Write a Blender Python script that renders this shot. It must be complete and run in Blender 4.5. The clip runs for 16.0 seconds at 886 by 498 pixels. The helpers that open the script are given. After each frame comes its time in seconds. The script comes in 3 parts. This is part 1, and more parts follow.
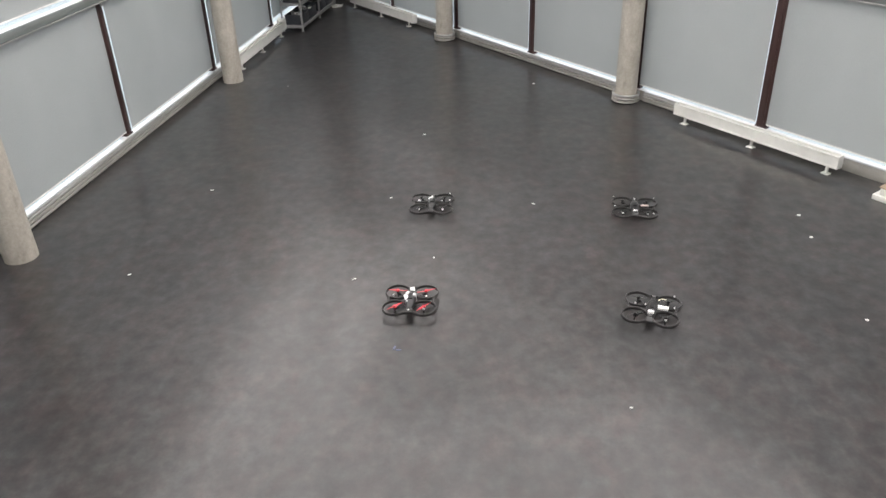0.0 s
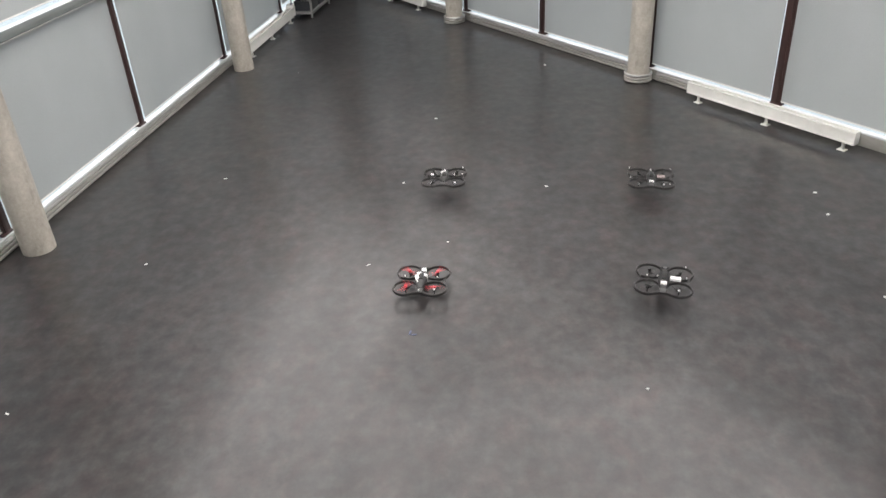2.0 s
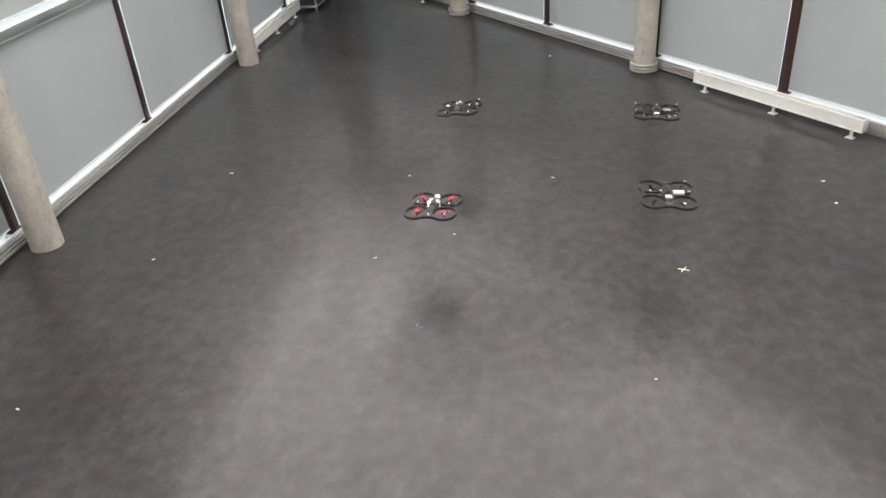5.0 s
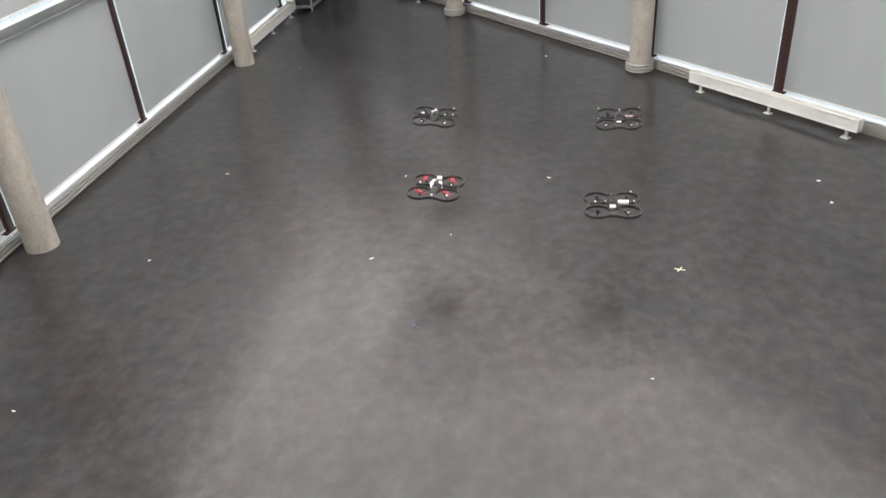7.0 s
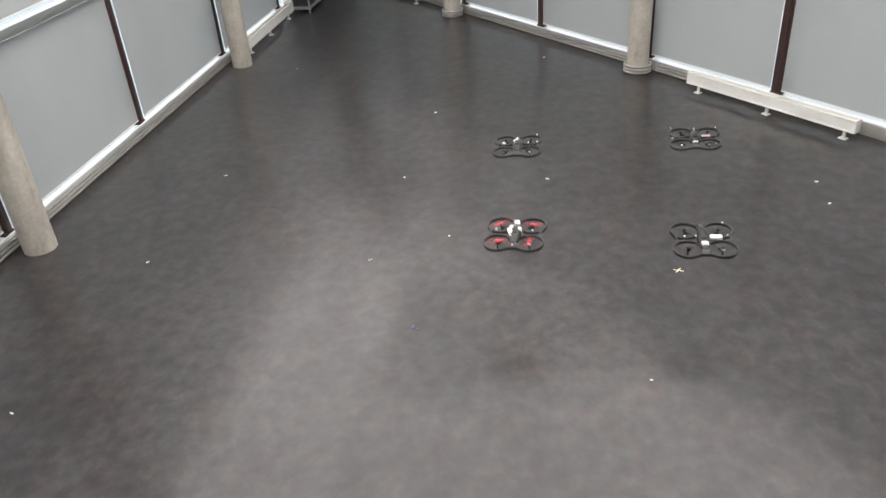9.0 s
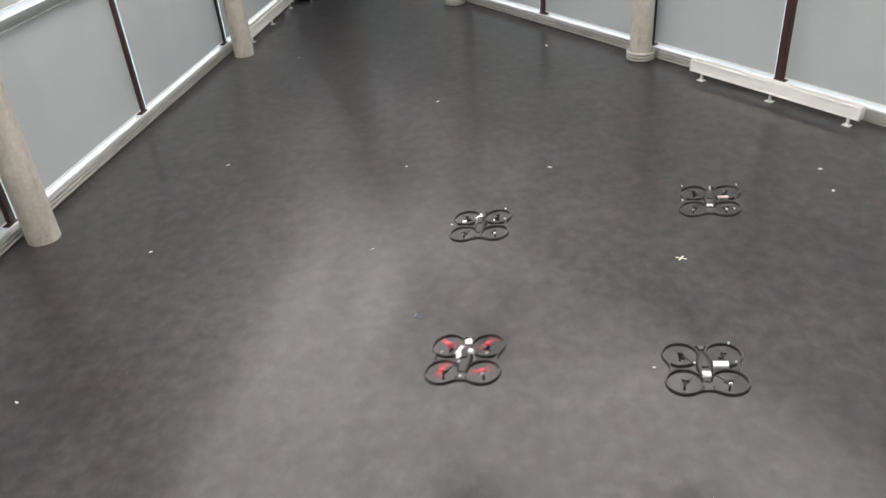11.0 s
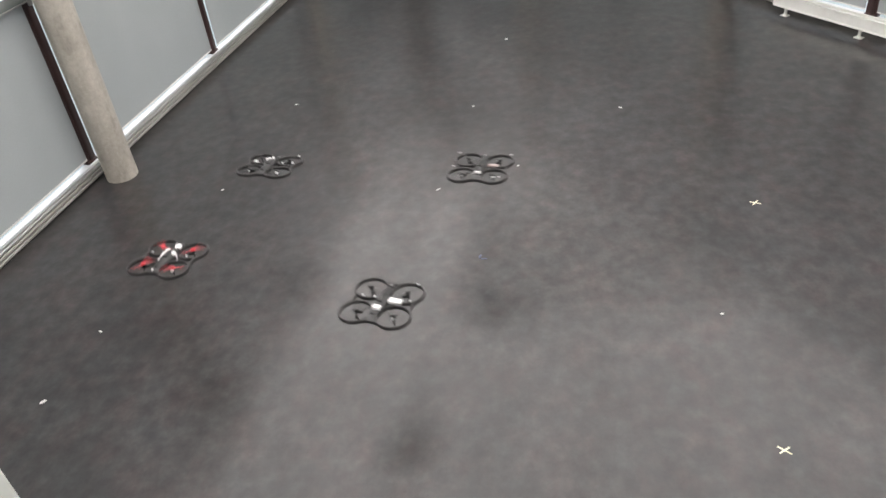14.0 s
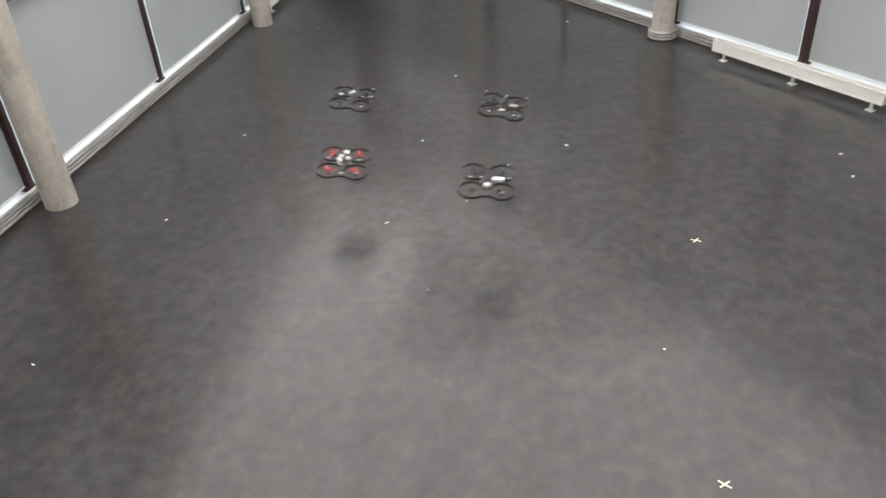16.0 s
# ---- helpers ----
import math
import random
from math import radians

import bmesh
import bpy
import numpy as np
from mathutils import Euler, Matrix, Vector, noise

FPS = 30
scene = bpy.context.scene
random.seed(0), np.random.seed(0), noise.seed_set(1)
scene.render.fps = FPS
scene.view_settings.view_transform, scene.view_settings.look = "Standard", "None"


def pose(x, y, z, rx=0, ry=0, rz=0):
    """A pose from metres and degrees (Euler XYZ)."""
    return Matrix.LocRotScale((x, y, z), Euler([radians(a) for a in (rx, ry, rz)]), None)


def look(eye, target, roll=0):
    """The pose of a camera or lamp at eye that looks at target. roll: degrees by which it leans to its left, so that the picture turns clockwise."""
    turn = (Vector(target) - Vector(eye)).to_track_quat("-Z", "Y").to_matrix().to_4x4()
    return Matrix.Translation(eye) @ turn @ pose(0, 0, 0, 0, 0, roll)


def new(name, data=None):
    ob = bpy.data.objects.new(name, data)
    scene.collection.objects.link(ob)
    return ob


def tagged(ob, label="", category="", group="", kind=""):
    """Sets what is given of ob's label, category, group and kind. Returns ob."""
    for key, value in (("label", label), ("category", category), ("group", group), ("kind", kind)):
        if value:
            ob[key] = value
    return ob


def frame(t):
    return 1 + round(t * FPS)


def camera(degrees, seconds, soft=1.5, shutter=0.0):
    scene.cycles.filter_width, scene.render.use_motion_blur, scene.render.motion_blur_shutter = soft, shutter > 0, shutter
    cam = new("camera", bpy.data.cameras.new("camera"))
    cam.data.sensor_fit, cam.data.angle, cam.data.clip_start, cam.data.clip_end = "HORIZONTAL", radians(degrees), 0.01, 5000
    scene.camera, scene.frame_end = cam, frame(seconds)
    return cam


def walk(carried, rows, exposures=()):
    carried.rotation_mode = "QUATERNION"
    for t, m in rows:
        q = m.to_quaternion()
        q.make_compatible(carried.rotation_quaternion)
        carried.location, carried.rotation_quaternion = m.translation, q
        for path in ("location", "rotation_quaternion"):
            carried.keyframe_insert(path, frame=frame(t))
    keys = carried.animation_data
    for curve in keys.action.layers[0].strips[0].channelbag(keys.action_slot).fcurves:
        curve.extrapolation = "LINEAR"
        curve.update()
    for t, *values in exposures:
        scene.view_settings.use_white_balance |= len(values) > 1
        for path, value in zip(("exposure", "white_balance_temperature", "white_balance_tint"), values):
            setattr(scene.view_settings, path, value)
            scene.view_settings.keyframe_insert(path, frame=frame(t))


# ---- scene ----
cam = camera(59.5, 16.0, shutter=0.9)
PATH = [
    (0, 0.004, 0.001, 4.056, -1.19, -29.74, 1.64),
    (0.5, 0.002, 0.005, 4.050, -1.14, -30.07, 2.33),
    (1, 0.001, 0.002, 4.048, -0.94, -30.44, 2.80),
    (1.5, 0.004, -0.002, 4.053, -0.81, -30.72, 2.96),
    (2, 0.002, 0.000, 4.061, -0.84, -30.91, 3.03),
    (2.5, 0.005, 0.001, 4.053, -0.95, -30.99, 3.25),
    (3, 0.004, 0.001, 4.054, -0.97, -31.14, 3.35),
    (3.5, -0.003, 0.006, 4.057, -0.88, -31.37, 3.54),
    (4, 0.006, 0.003, 4.050, -0.60, -31.42, 3.72),
    (6.5, 0.004, 0.001, 4.055, -0.90, -31.40, 3.82),
    (7, 0.003, 0.003, 4.055, -0.99, -31.43, 3.72),
    (7.5, 0.000, 0.003, 4.058, -1.03, -31.44, 3.70),
    (8, -0.004, 0.004, 4.056, -1.02, -31.41, 3.67),
    (8.5, 0.003, 0.004, 4.054, -1.01, -31.36, 3.75),
    (9, -0.005, 0.004, 4.057, -1.17, -31.36, 3.71),
    (11.5, -0.001, -0.004, 4.046, -1.02, -32.82, 4.16),
    (12, -0.005, -0.006, 4.045, -0.37, -33.85, 4.15),
    (12.5, -0.009, -0.004, 4.038, 0.86, -34.91, 4.39),
    (13, -0.009, -0.006, 4.035, 2.34, -35.81, 5.04),
    (13.5, -0.013, -0.007, 4.041, 3.30, -36.21, 5.62),
    (14, 0.001, -0.002, 4.046, 3.41, -36.06, 5.99),
    (14.5, -0.001, -0.003, 4.042, 2.87, -35.41, 5.45),
    (15, 0.000, -0.003, 4.044, 2.20, -34.77, 4.62),
    (15.5, 0.007, 0.001, 4.045, 1.55, -34.25, 3.85),
    (16, 0.004, -0.003, 4.052, 0.63, -33.83, 3.25),
]
walk(cam, [(t, pose(x, y, z, 90 + pitch, roll, yaw)) for t, x, y, z, yaw, pitch, roll in PATH],
     [(0, -0.38), (9.2, -0.38), (12.0, -0.43), (13.5, -0.47), (16, -0.45)])

# ---- world, sun, exposure ----
world = bpy.data.worlds.new("sky")
scene.world = world
world.use_nodes = True
wn = world.node_tree.nodes
sky = wn.new("ShaderNodeTexSky")
sky.sky_type, sky.sun_disc = "NISHITA", False
sky.sun_elevation, sky.sun_rotation = radians(50), radians(-12)
sky.air_density, sky.dust_density = 1.0, 3.0
world.node_tree.links.new(sky.outputs["Color"], wn["Background"].inputs["Color"])
wn["Background"].inputs["Strength"].default_value = 0.15
sun = new("sun", bpy.data.lights.new("sun", "SUN"))
sun.data.energy, sun.data.angle, sun.data.color = 4.0, radians(6.0), (1.0, 0.985, 0.96)
sun.matrix_basis = look((-0.208 * 0.643 * 40, 0.978 * 0.643 * 40, 0.766 * 40), (0, 0, 0))


# ---- materials ----
def material(name, colour, rough=0.5, metal=0.0, spec=0.5):
    m = bpy.data.materials.new(name)
    m.use_nodes = True
    b = m.node_tree.nodes["Principled BSDF"]
    b.inputs["Base Color"].default_value = (*colour, 1)
    b.inputs["Roughness"].default_value = rough
    b.inputs["Metallic"].default_value = metal
    b.inputs["Specular IOR Level"].default_value = spec
    return m


def noise_tex(m, scale, detail=4.0, rough=0.55, stretch=(1, 1, 1), seed=0.0):
    n, l = m.node_tree.nodes, m.node_tree.links
    co, mp, tx = n.new("ShaderNodeTexCoord"), n.new("ShaderNodeMapping"), n.new("ShaderNodeTexNoise")
    mp.inputs["Scale"].default_value = stretch
    mp.inputs["Location"].default_value = (seed, seed * 0.7, seed * 0.3)
    l.new(co.outputs["Object"], mp.inputs["Vector"])
    l.new(mp.outputs["Vector"], tx.inputs["Vector"])
    tx.inputs["Scale"].default_value, tx.inputs["Detail"].default_value, tx.inputs["Roughness"].default_value = scale, detail, rough
    return tx.outputs["Fac"]


def ramp(m, fac, stops):
    r = m.node_tree.nodes.new("ShaderNodeValToRGB")
    e = r.color_ramp.elements
    while len(e) < len(stops):
        e.new(0.5)
    for el, (p, c) in zip(e, stops):
        el.position, el.color = p, (*c, 1)
    m.node_tree.links.new(fac, r.inputs["Fac"])
    return r.outputs["Color"]


def mix(m, a, b, fac=0.5, mode="MIX"):
    x = m.node_tree.nodes.new("ShaderNodeMix")
    x.data_type, x.blend_type = "RGBA", mode
    for sock, v in ((x.inputs["Factor"], fac), (x.inputs["A"], a), (x.inputs["B"], b)):
        if hasattr(v, "is_output"):
            m.node_tree.links.new(v, sock)
        elif isinstance(v, tuple):
            sock.default_value = (*v, 1)
        else:
            sock.default_value = v
    return x.outputs["Result"]


def set_in(m, socket, value):
    m.node_tree.links.new(value, m.node_tree.nodes["Principled BSDF"].inputs[socket])


def bump(m, fac, strength=0.2, distance=0.01):
    b = m.node_tree.nodes.new("ShaderNodeBump")
    b.inputs["Strength"].default_value, b.inputs["Distance"].default_value = strength, distance
    m.node_tree.links.new(fac, b.inputs["Height"])
    set_in(m, "Normal", b.outputs["Normal"])


def floor_material():
    """Polished vinyl: mottled in three sizes, with faint red and blue-green clouds and a slightly uneven gloss."""
    m = material("dark_vinyl", (0.045, 0.044, 0.043), 0.4, spec=FLOOR_SPEC)
    cloud = noise_tex(m, 1.3, 6, 0.62, (1.0, 0.8, 1), 3)
    patch = noise_tex(m, 7.5, 3, 0.55, (1.0, 0.9, 1), 11)
    fine = noise_tex(m, 17, 5, 0.68, (1.0, 0.85, 1), 7)
    tint = noise_tex(m, 4.4, 5, 0.62, (1.1, 0.75, 1), 23)
    k = FLOOR_TONE
    c1 = ramp(m, cloud, [(0.1, (0.043 * k, 0.0435 * k, 0.0445 * k)), (0.5, (0.063 * k, 0.063 * k, 0.064 * k)), (0.9, (0.088 * k, 0.087 * k, 0.087 * k))])
    c2 = ramp(m, patch, [(0.25, (0.60, 0.60, 0.60)), (0.5, (0.97, 0.965, 0.96)), (0.75, (1.40, 1.38, 1.37))])
    c3 = ramp(m, fine, [(0.1, (0.68, 0.68, 0.68)), (0.9, (1.32, 1.32, 1.32))])
    c4 = ramp(m, tint, [(0.1, (0.86, 1.0, 1.06)), (0.5, (1.05, 1.0, 0.995)), (0.9, (1.45, 0.97, 0.97))])
    col = mix(m, mix(m, mix(m, c1, c2, 1.0, "MULTIPLY"), c3, 1.0, "MULTIPLY"), c4, 1.0, "MULTIPLY")
    set_in(m, "Base Color", col)
    rr = ramp(m, noise_tex(m, 4, 3, 0.5, (1.0, 0.8, 1), 31), [(0.25, (FLOOR_ROUGH - 0.025,) * 3), (0.75, (FLOOR_ROUGH + 0.03,) * 3)])
    set_in(m, "Roughness", rr)
    b = m.node_tree.nodes["Principled BSDF"]
    b.inputs["Coat Weight"].default_value, b.inputs["Coat Roughness"].default_value, b.inputs["Coat IOR"].default_value = 0.68, 0.20, 1.5
    return m


def concrete_material():
    m = material("weathered_concrete", (0.5, 0.46, 0.38), 0.85)
    a = noise_tex(m, 2.2, 6, 0.65, (1, 1, 0.5), 2)
    b = noise_tex(m, 26, 5, 0.7, (1, 1, 1), 5)
    c = noise_tex(m, 7, 5, 0.6, (1, 1, 0.45), 9)
    c1 = ramp(m, a, [(0.3, (0.34, 0.318, 0.275)), (0.55, (0.455, 0.425, 0.37)), (0.75, (0.54, 0.51, 0.45))])
    c2 = ramp(m, b, [(0.3, (0.86, 0.86, 0.86)), (0.7, (1.08, 1.08, 1.08))])
    c3 = ramp(m, c, [(0.25, (0.60, 0.60, 0.60)), (0.42, (0.95, 0.95, 0.95)), (0.75, (1.12, 1.12, 1.13))])
    set_in(m, "Base Color", mix(m, mix(m, c1, c2, 1.0, "MULTIPLY"), c3, 1.0, "MULTIPLY"))
    bump(m, b, 0.35, 0.004)
    return m


def blind_material():
    m = bpy.data.materials.new("translucent_blind_fabric")
    m.use_nodes = True
    n, l = m.node_tree.nodes, m.node_tree.links
    out = n["Material Output"]
    n.remove(n["Principled BSDF"])
    d, t, mx, g, mg = (n.new(x) for x in ("ShaderNodeBsdfDiffuse", "ShaderNodeBsdfTranslucent", "ShaderNodeMixShader", "ShaderNodeBsdfGlossy", "ShaderNodeMixShader"))
    fac = noise_tex(m, 0.9, 3, 0.5, (1, 1, 0.6), 4)
    col = ramp(m, fac, [(0.3, (0.400, 0.417, 0.409)), (0.7, (0.442, 0.459, 0.451))])
    weave = noise_tex(m, 160, 2, 0.5, (1, 1, 0.3), 8)
    col = mix(m, col, ramp(m, weave, [(0.3, (0.96, 0.96, 0.96)), (0.7, (1.03, 1.03, 1.03))]), 1.0, "MULTIPLY")
    l.new(col, d.inputs["Color"])
    l.new(col, t.inputs["Color"])
    mx.inputs["Fac"].default_value = BLIND_PASS
    l.new(d.outputs[0], mx.inputs[1])
    l.new(t.outputs[0], mx.inputs[2])
    g.inputs["Roughness"].default_value = 0.35
    g.inputs["Color"].default_value = (0.8, 0.8, 0.8, 1)
    mg.inputs["Fac"].default_value = 0.05
    l.new(mx.outputs[0], mg.inputs[1])
    l.new(g.outputs[0], mg.inputs[2])
    l.new(mg.outputs[0], out.inputs["Surface"])
    return m


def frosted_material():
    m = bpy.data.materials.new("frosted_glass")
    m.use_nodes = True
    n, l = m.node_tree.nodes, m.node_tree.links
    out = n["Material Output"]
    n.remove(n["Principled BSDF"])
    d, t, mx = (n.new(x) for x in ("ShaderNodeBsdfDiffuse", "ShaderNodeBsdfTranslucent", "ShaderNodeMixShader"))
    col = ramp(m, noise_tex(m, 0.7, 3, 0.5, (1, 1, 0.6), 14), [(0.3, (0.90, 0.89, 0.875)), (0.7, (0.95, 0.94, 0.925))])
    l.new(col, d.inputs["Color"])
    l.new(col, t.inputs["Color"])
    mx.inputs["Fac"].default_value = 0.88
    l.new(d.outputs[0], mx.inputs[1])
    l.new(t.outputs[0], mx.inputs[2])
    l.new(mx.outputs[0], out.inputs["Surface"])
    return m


def glass_material():
    m = bpy.data.materials.new("window_glass")
    m.use_nodes = True
    n, l = m.node_tree.nodes, m.node_tree.links
    out = n["Material Output"]
    n.remove(n["Principled BSDF"])
    t, g, mx = (n.new(x) for x in ("ShaderNodeBsdfTransparent", "ShaderNodeBsdfGlossy", "ShaderNodeMixShader"))
    t.inputs["Color"].default_value = (0.90, 0.96, 0.99, 1)
    g.inputs["Roughness"].default_value = 0.02
    mx.inputs["Fac"].default_value = 0.07
    l.new(t.outputs[0], mx.inputs[1])
    l.new(g.outputs[0], mx.inputs[2])
    l.new(mx.outputs[0], out.inputs["Surface"])
    return m


def speckled(name, colour, rough, spread=0.12, scale=18, metal=0.0, stretch=(1, 1, 1), spec=0.5, bumpy=0.1):
    m = material(name, colour, rough, metal, spec)
    f = noise_tex(m, scale, 5, 0.65, stretch, len(name))
    g = noise_tex(m, scale * 0.18, 4, 0.6, stretch, len(name) + 3)
    lo, hi = tuple(c * (1 - spread) for c in colour), tuple(min(1, c * (1 + spread)) for c in colour)
    col = mix(m, ramp(m, f, [(0.3, lo), (0.7, hi)]), ramp(m, g, [(0.3, (1 - spread,) * 3), (0.7, (1 + spread * 0.6,) * 3)]), 1.0, "MULTIPLY")
    set_in(m, "Base Color", col)
    set_in(m, "Roughness", ramp(m, g, [(0.3, (max(rough - 0.08, 0.03),) * 3), (0.7, (min(rough + 0.1, 1),) * 3)]))
    if bumpy:
        bump(m, f, bumpy, 0.003)
    return m


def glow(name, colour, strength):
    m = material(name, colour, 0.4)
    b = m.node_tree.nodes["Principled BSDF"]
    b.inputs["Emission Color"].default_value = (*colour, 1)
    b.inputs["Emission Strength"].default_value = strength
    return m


FLOOR_SPEC, FLOOR_ROUGH, FLOOR_TONE, BLIND_PASS, FILL_LAMP = 0.22, 0.32, 0.56, 0.305, 9.5
FLOOR = floor_material()
CONCRETE = concrete_material()
BLIND = blind_material()
GLASS = glass_material()
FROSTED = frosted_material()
BROWN = speckled("dark_brown_paint", (0.055, 0.028, 0.026), 0.42, 0.2, 9, stretch=(1, 1, 0.2))
SILLP = speckled("white_sill_paint", (0.76, 0.77, 0.77), 0.4, 0.06, 10)
ALU = speckled("dull_aluminium", (0.50, 0.50, 0.49), 0.38, 0.1, 14, 0.6, (0.15, 1, 1))
PLINTH = speckled("grey_painted_metal", (0.37, 0.36, 0.33), 0.5, 0.16, 8, 0.2, (0.3, 1, 1))
DARKWALL = speckled("dark_panel_paint", (0.24, 0.235, 0.23), 0.7, 0.1, 3)
COPING = speckled("pale_green_white_paint", (0.34, 0.36, 0.33), 0.6, 0.06, 5)
RAILP = speckled("grey_green_rail_paint", (0.20, 0.22, 0.215), 0.4, 0.12, 6, 0.3, (0.2, 1, 1))
ENAMEL = speckled("white_enamel", (0.78, 0.78, 0.74), 0.35, 0.05, 6)
PLASTER = speckled("grey_white_plaster", (0.52, 0.52, 0.50), 0.9, 0.06, 4)
STEEL = speckled("galvanised_steel", (0.42, 0.42, 0.42), 0.45, 0.15, 12, 0.7)
DARKBIN = speckled("dark_crate_plastic", (0.03, 0.033, 0.04), 0.45, 0.3, 10)
OUTSIDE = speckled("pale_concrete_paving", (0.74, 0.74, 0.73), 0.9, 0.1, 0.6)
FOAM = speckled("black_foam", (0.034, 0.032, 0.032), 0.5, 0.35, 60, bumpy=0.2)
CARBON = speckled("dark_grey_plastic", (0.024, 0.0235, 0.024), 0.35, 0.25, 50)
GREYP = speckled("grey_plastic", (0.12, 0.12, 0.12), 0.4, 0.2, 40)
STRAP = speckled("dull_grey_webbing", (0.055, 0.055, 0.055), 0.6, 0.2, 40)
BLACKP = speckled("black_plastic", (0.012, 0.012, 0.012), 0.3, 0.2, 40)
REDP = speckled("red_plastic", (0.52, 0.035, 0.05), 0.35, 0.1, 40)
WHITE = speckled("white_tape", (0.85, 0.85, 0.85), 0.5, 0.06, 60)
PINK = speckled("faded_card", (0.42, 0.35, 0.33), 0.7, 0.12, 60)
TAPE = speckled("pale_yellow_tape", (0.82, 0.79, 0.58), 0.6, 0.06, 80)
SCRAP = speckled("grey_white_paper", (0.62, 0.62, 0.60), 0.7, 0.1, 80)
BLUE = speckled("blue_pen_mark", (0.07, 0.085, 0.15), 0.5, 0.25, 60)
WOOD = speckled("pale_wood_top", (0.42, 0.32, 0.23), 0.5, 0.15, 5, stretch=(0.2, 2, 1))
# glow of the added ceiling strips
DIFFUSER = glow("fill_lamp_diffuser", (1.0, 0.953, 0.930), FILL_LAMP)


# ---- mesh helpers ----
def box(bm, size, at=(0, 0, 0), turn=(0, 0, 0), bevel=0.0):
    r = bmesh.ops.create_cube(bm, size=1)
    vs = r["verts"]
    bmesh.ops.transform(bm, matrix=pose(*at, *turn) @ Matrix.Diagonal((*size, 1)), verts=vs)
    if bevel:
        es = list({e for v in vs for e in v.link_edges})
        bmesh.ops.bevel(bm, geom=es, offset=bevel, segments=2, affect="EDGES", profile=0.5)


def rod(bm, r1, r2, h, m, seg=16):
    bmesh.ops.create_cone(bm, segments=seg, radius1=r1, radius2=r2, depth=h, cap_ends=True, matrix=m)


def sweep(bm, path, section, closed=False):
    """A tube of the given (side, up) section along a flat path of (x, y, z)."""
    n, rings = len(path), []
    for i, p in enumerate(path):
        a, b = path[i - 1 if i or closed else 0], path[(i + 1) % n if i < n - 1 or closed else i]
        d = (Vector(b) - Vector(a)).normalized()
        side = Vector((d.y, -d.x, 0)).normalized()
        rings.append([bm.verts.new(Vector(p) + side * s + Vector((0, 0, u))) for s, u in section])
    k = len(section)
    for i in range(n if closed else n - 1):
        q, w = rings[i], rings[(i + 1) % n]
        for j in range(k):
            bm.faces.new((q[j], q[(j + 1) % k], w[(j + 1) % k], w[j]))
    if not closed:
        bm.faces.new(rings[0])
        bm.faces.new(rings[-1][::-1])


def shaped(name, bm, mat, smooth=True):
    bmesh.ops.recalc_face_normals(bm, faces=bm.faces)
    me = bpy.data.meshes.new(name)
    bm.to_mesh(me)
    bm.free()
    me.materials.append(mat)
    if smooth:
        me.shade_smooth()
        me.set_sharp_from_angle(angle=radians(35))
    return me


def part(name, bm, mat, parent, label=""):
    ob = new(name, shaped(name, bm, mat))
    ob.parent = parent
    return tagged(ob, label)


def thing(name, m, label, category, group="", kind=""):
    ob = new(name)
    ob.empty_display_size = 0.1
    ob.matrix_basis = m
    return tagged(ob, label, category, group, kind)


def solid(name, bm, mat, m, label="", category="", group="", kind=""):
    ob = new(name, shaped(name, bm, mat))
    ob.matrix_basis = m
    return tagged(ob, label, category, group, kind)


# ---- the setting: two glazed walls that meet in a sharp corner ----
LEFT = pose(-4.481, 8.845, 0, 0, 0, 81.10)   # x along the wall, y outwards, z up
RIGHT = pose(1.580, 13.950, 0, 0, 0, -56.59)
L_END, R_END = 11.69, -7.72                  # where the two meet
L_NEAR, R_NEAR = -13.0, 21.0
CEIL = 4.8


def plan(m, u, off, z=0.0):
    return m @ Vector((u, off, z))


def slab(bm, pts, z0, z1):
    lo = [bm.verts.new((p.x, p.y, z0)) for p in pts]
    hi = [bm.verts.new((p.x, p.y, z1)) for p in pts]
    bm.faces.new(lo[::-1])
    bm.faces.new(hi)
    for i in range(len(pts)):
        j = (i + 1) % len(pts)
        bm.faces.new((lo[i], lo[j], hi[j], hi[i]))


corner = plan(LEFT, L_END + 0.6, 0.12)
outline = [plan(LEFT, L_NEAR, 0.12), plan(RIGHT, R_NEAR, 0.12), corner]
bm = bmesh.new()
slab(bm, outline, -0.25, 0.0)
solid("floor", bm, FLOOR, pose(0, 0, 0), "dark grey mottled vinyl sheet floor with a dull sheen", "floor", kind="structure")
# unseen ceiling, added to block the sky; its height suits the floor's reflections
bm = bmesh.new()
slab(bm, outline, CEIL, CEIL + 0.25)
solid("ceiling", bm, PLASTER, pose(0, 0, 0), "plain pale ceiling over the hall, unseen, to keep the sky out", "ceiling", kind="structure")
bm = bmesh.new()
bmesh.ops.create_circle(bm, cap_ends=True, segments=64, radius=900)
solid("ground", bm, OUTSIDE, pose(0, 10, -0.3), "pale concrete paving outside the glass", "ground", kind="structure")
# unseen wall behind the camera, added to shut out the light there
a, b = outline[0], outline[1]
bm = bmesh.new()
box(bm, ((b - a).length + 0.6, 0.2, CEIL + 0.25))
mid = (a + b) / 2
solid("wall_south", bm, PLASTER, pose(mid.x, mid.y - 0.1, CEIL / 2 + 0.1, 0, 0, math.degrees(math.atan2(b.y - a.y, b.x - a.x))), "plain end wall, unseen, added to close the hall", "wall", kind="structure")

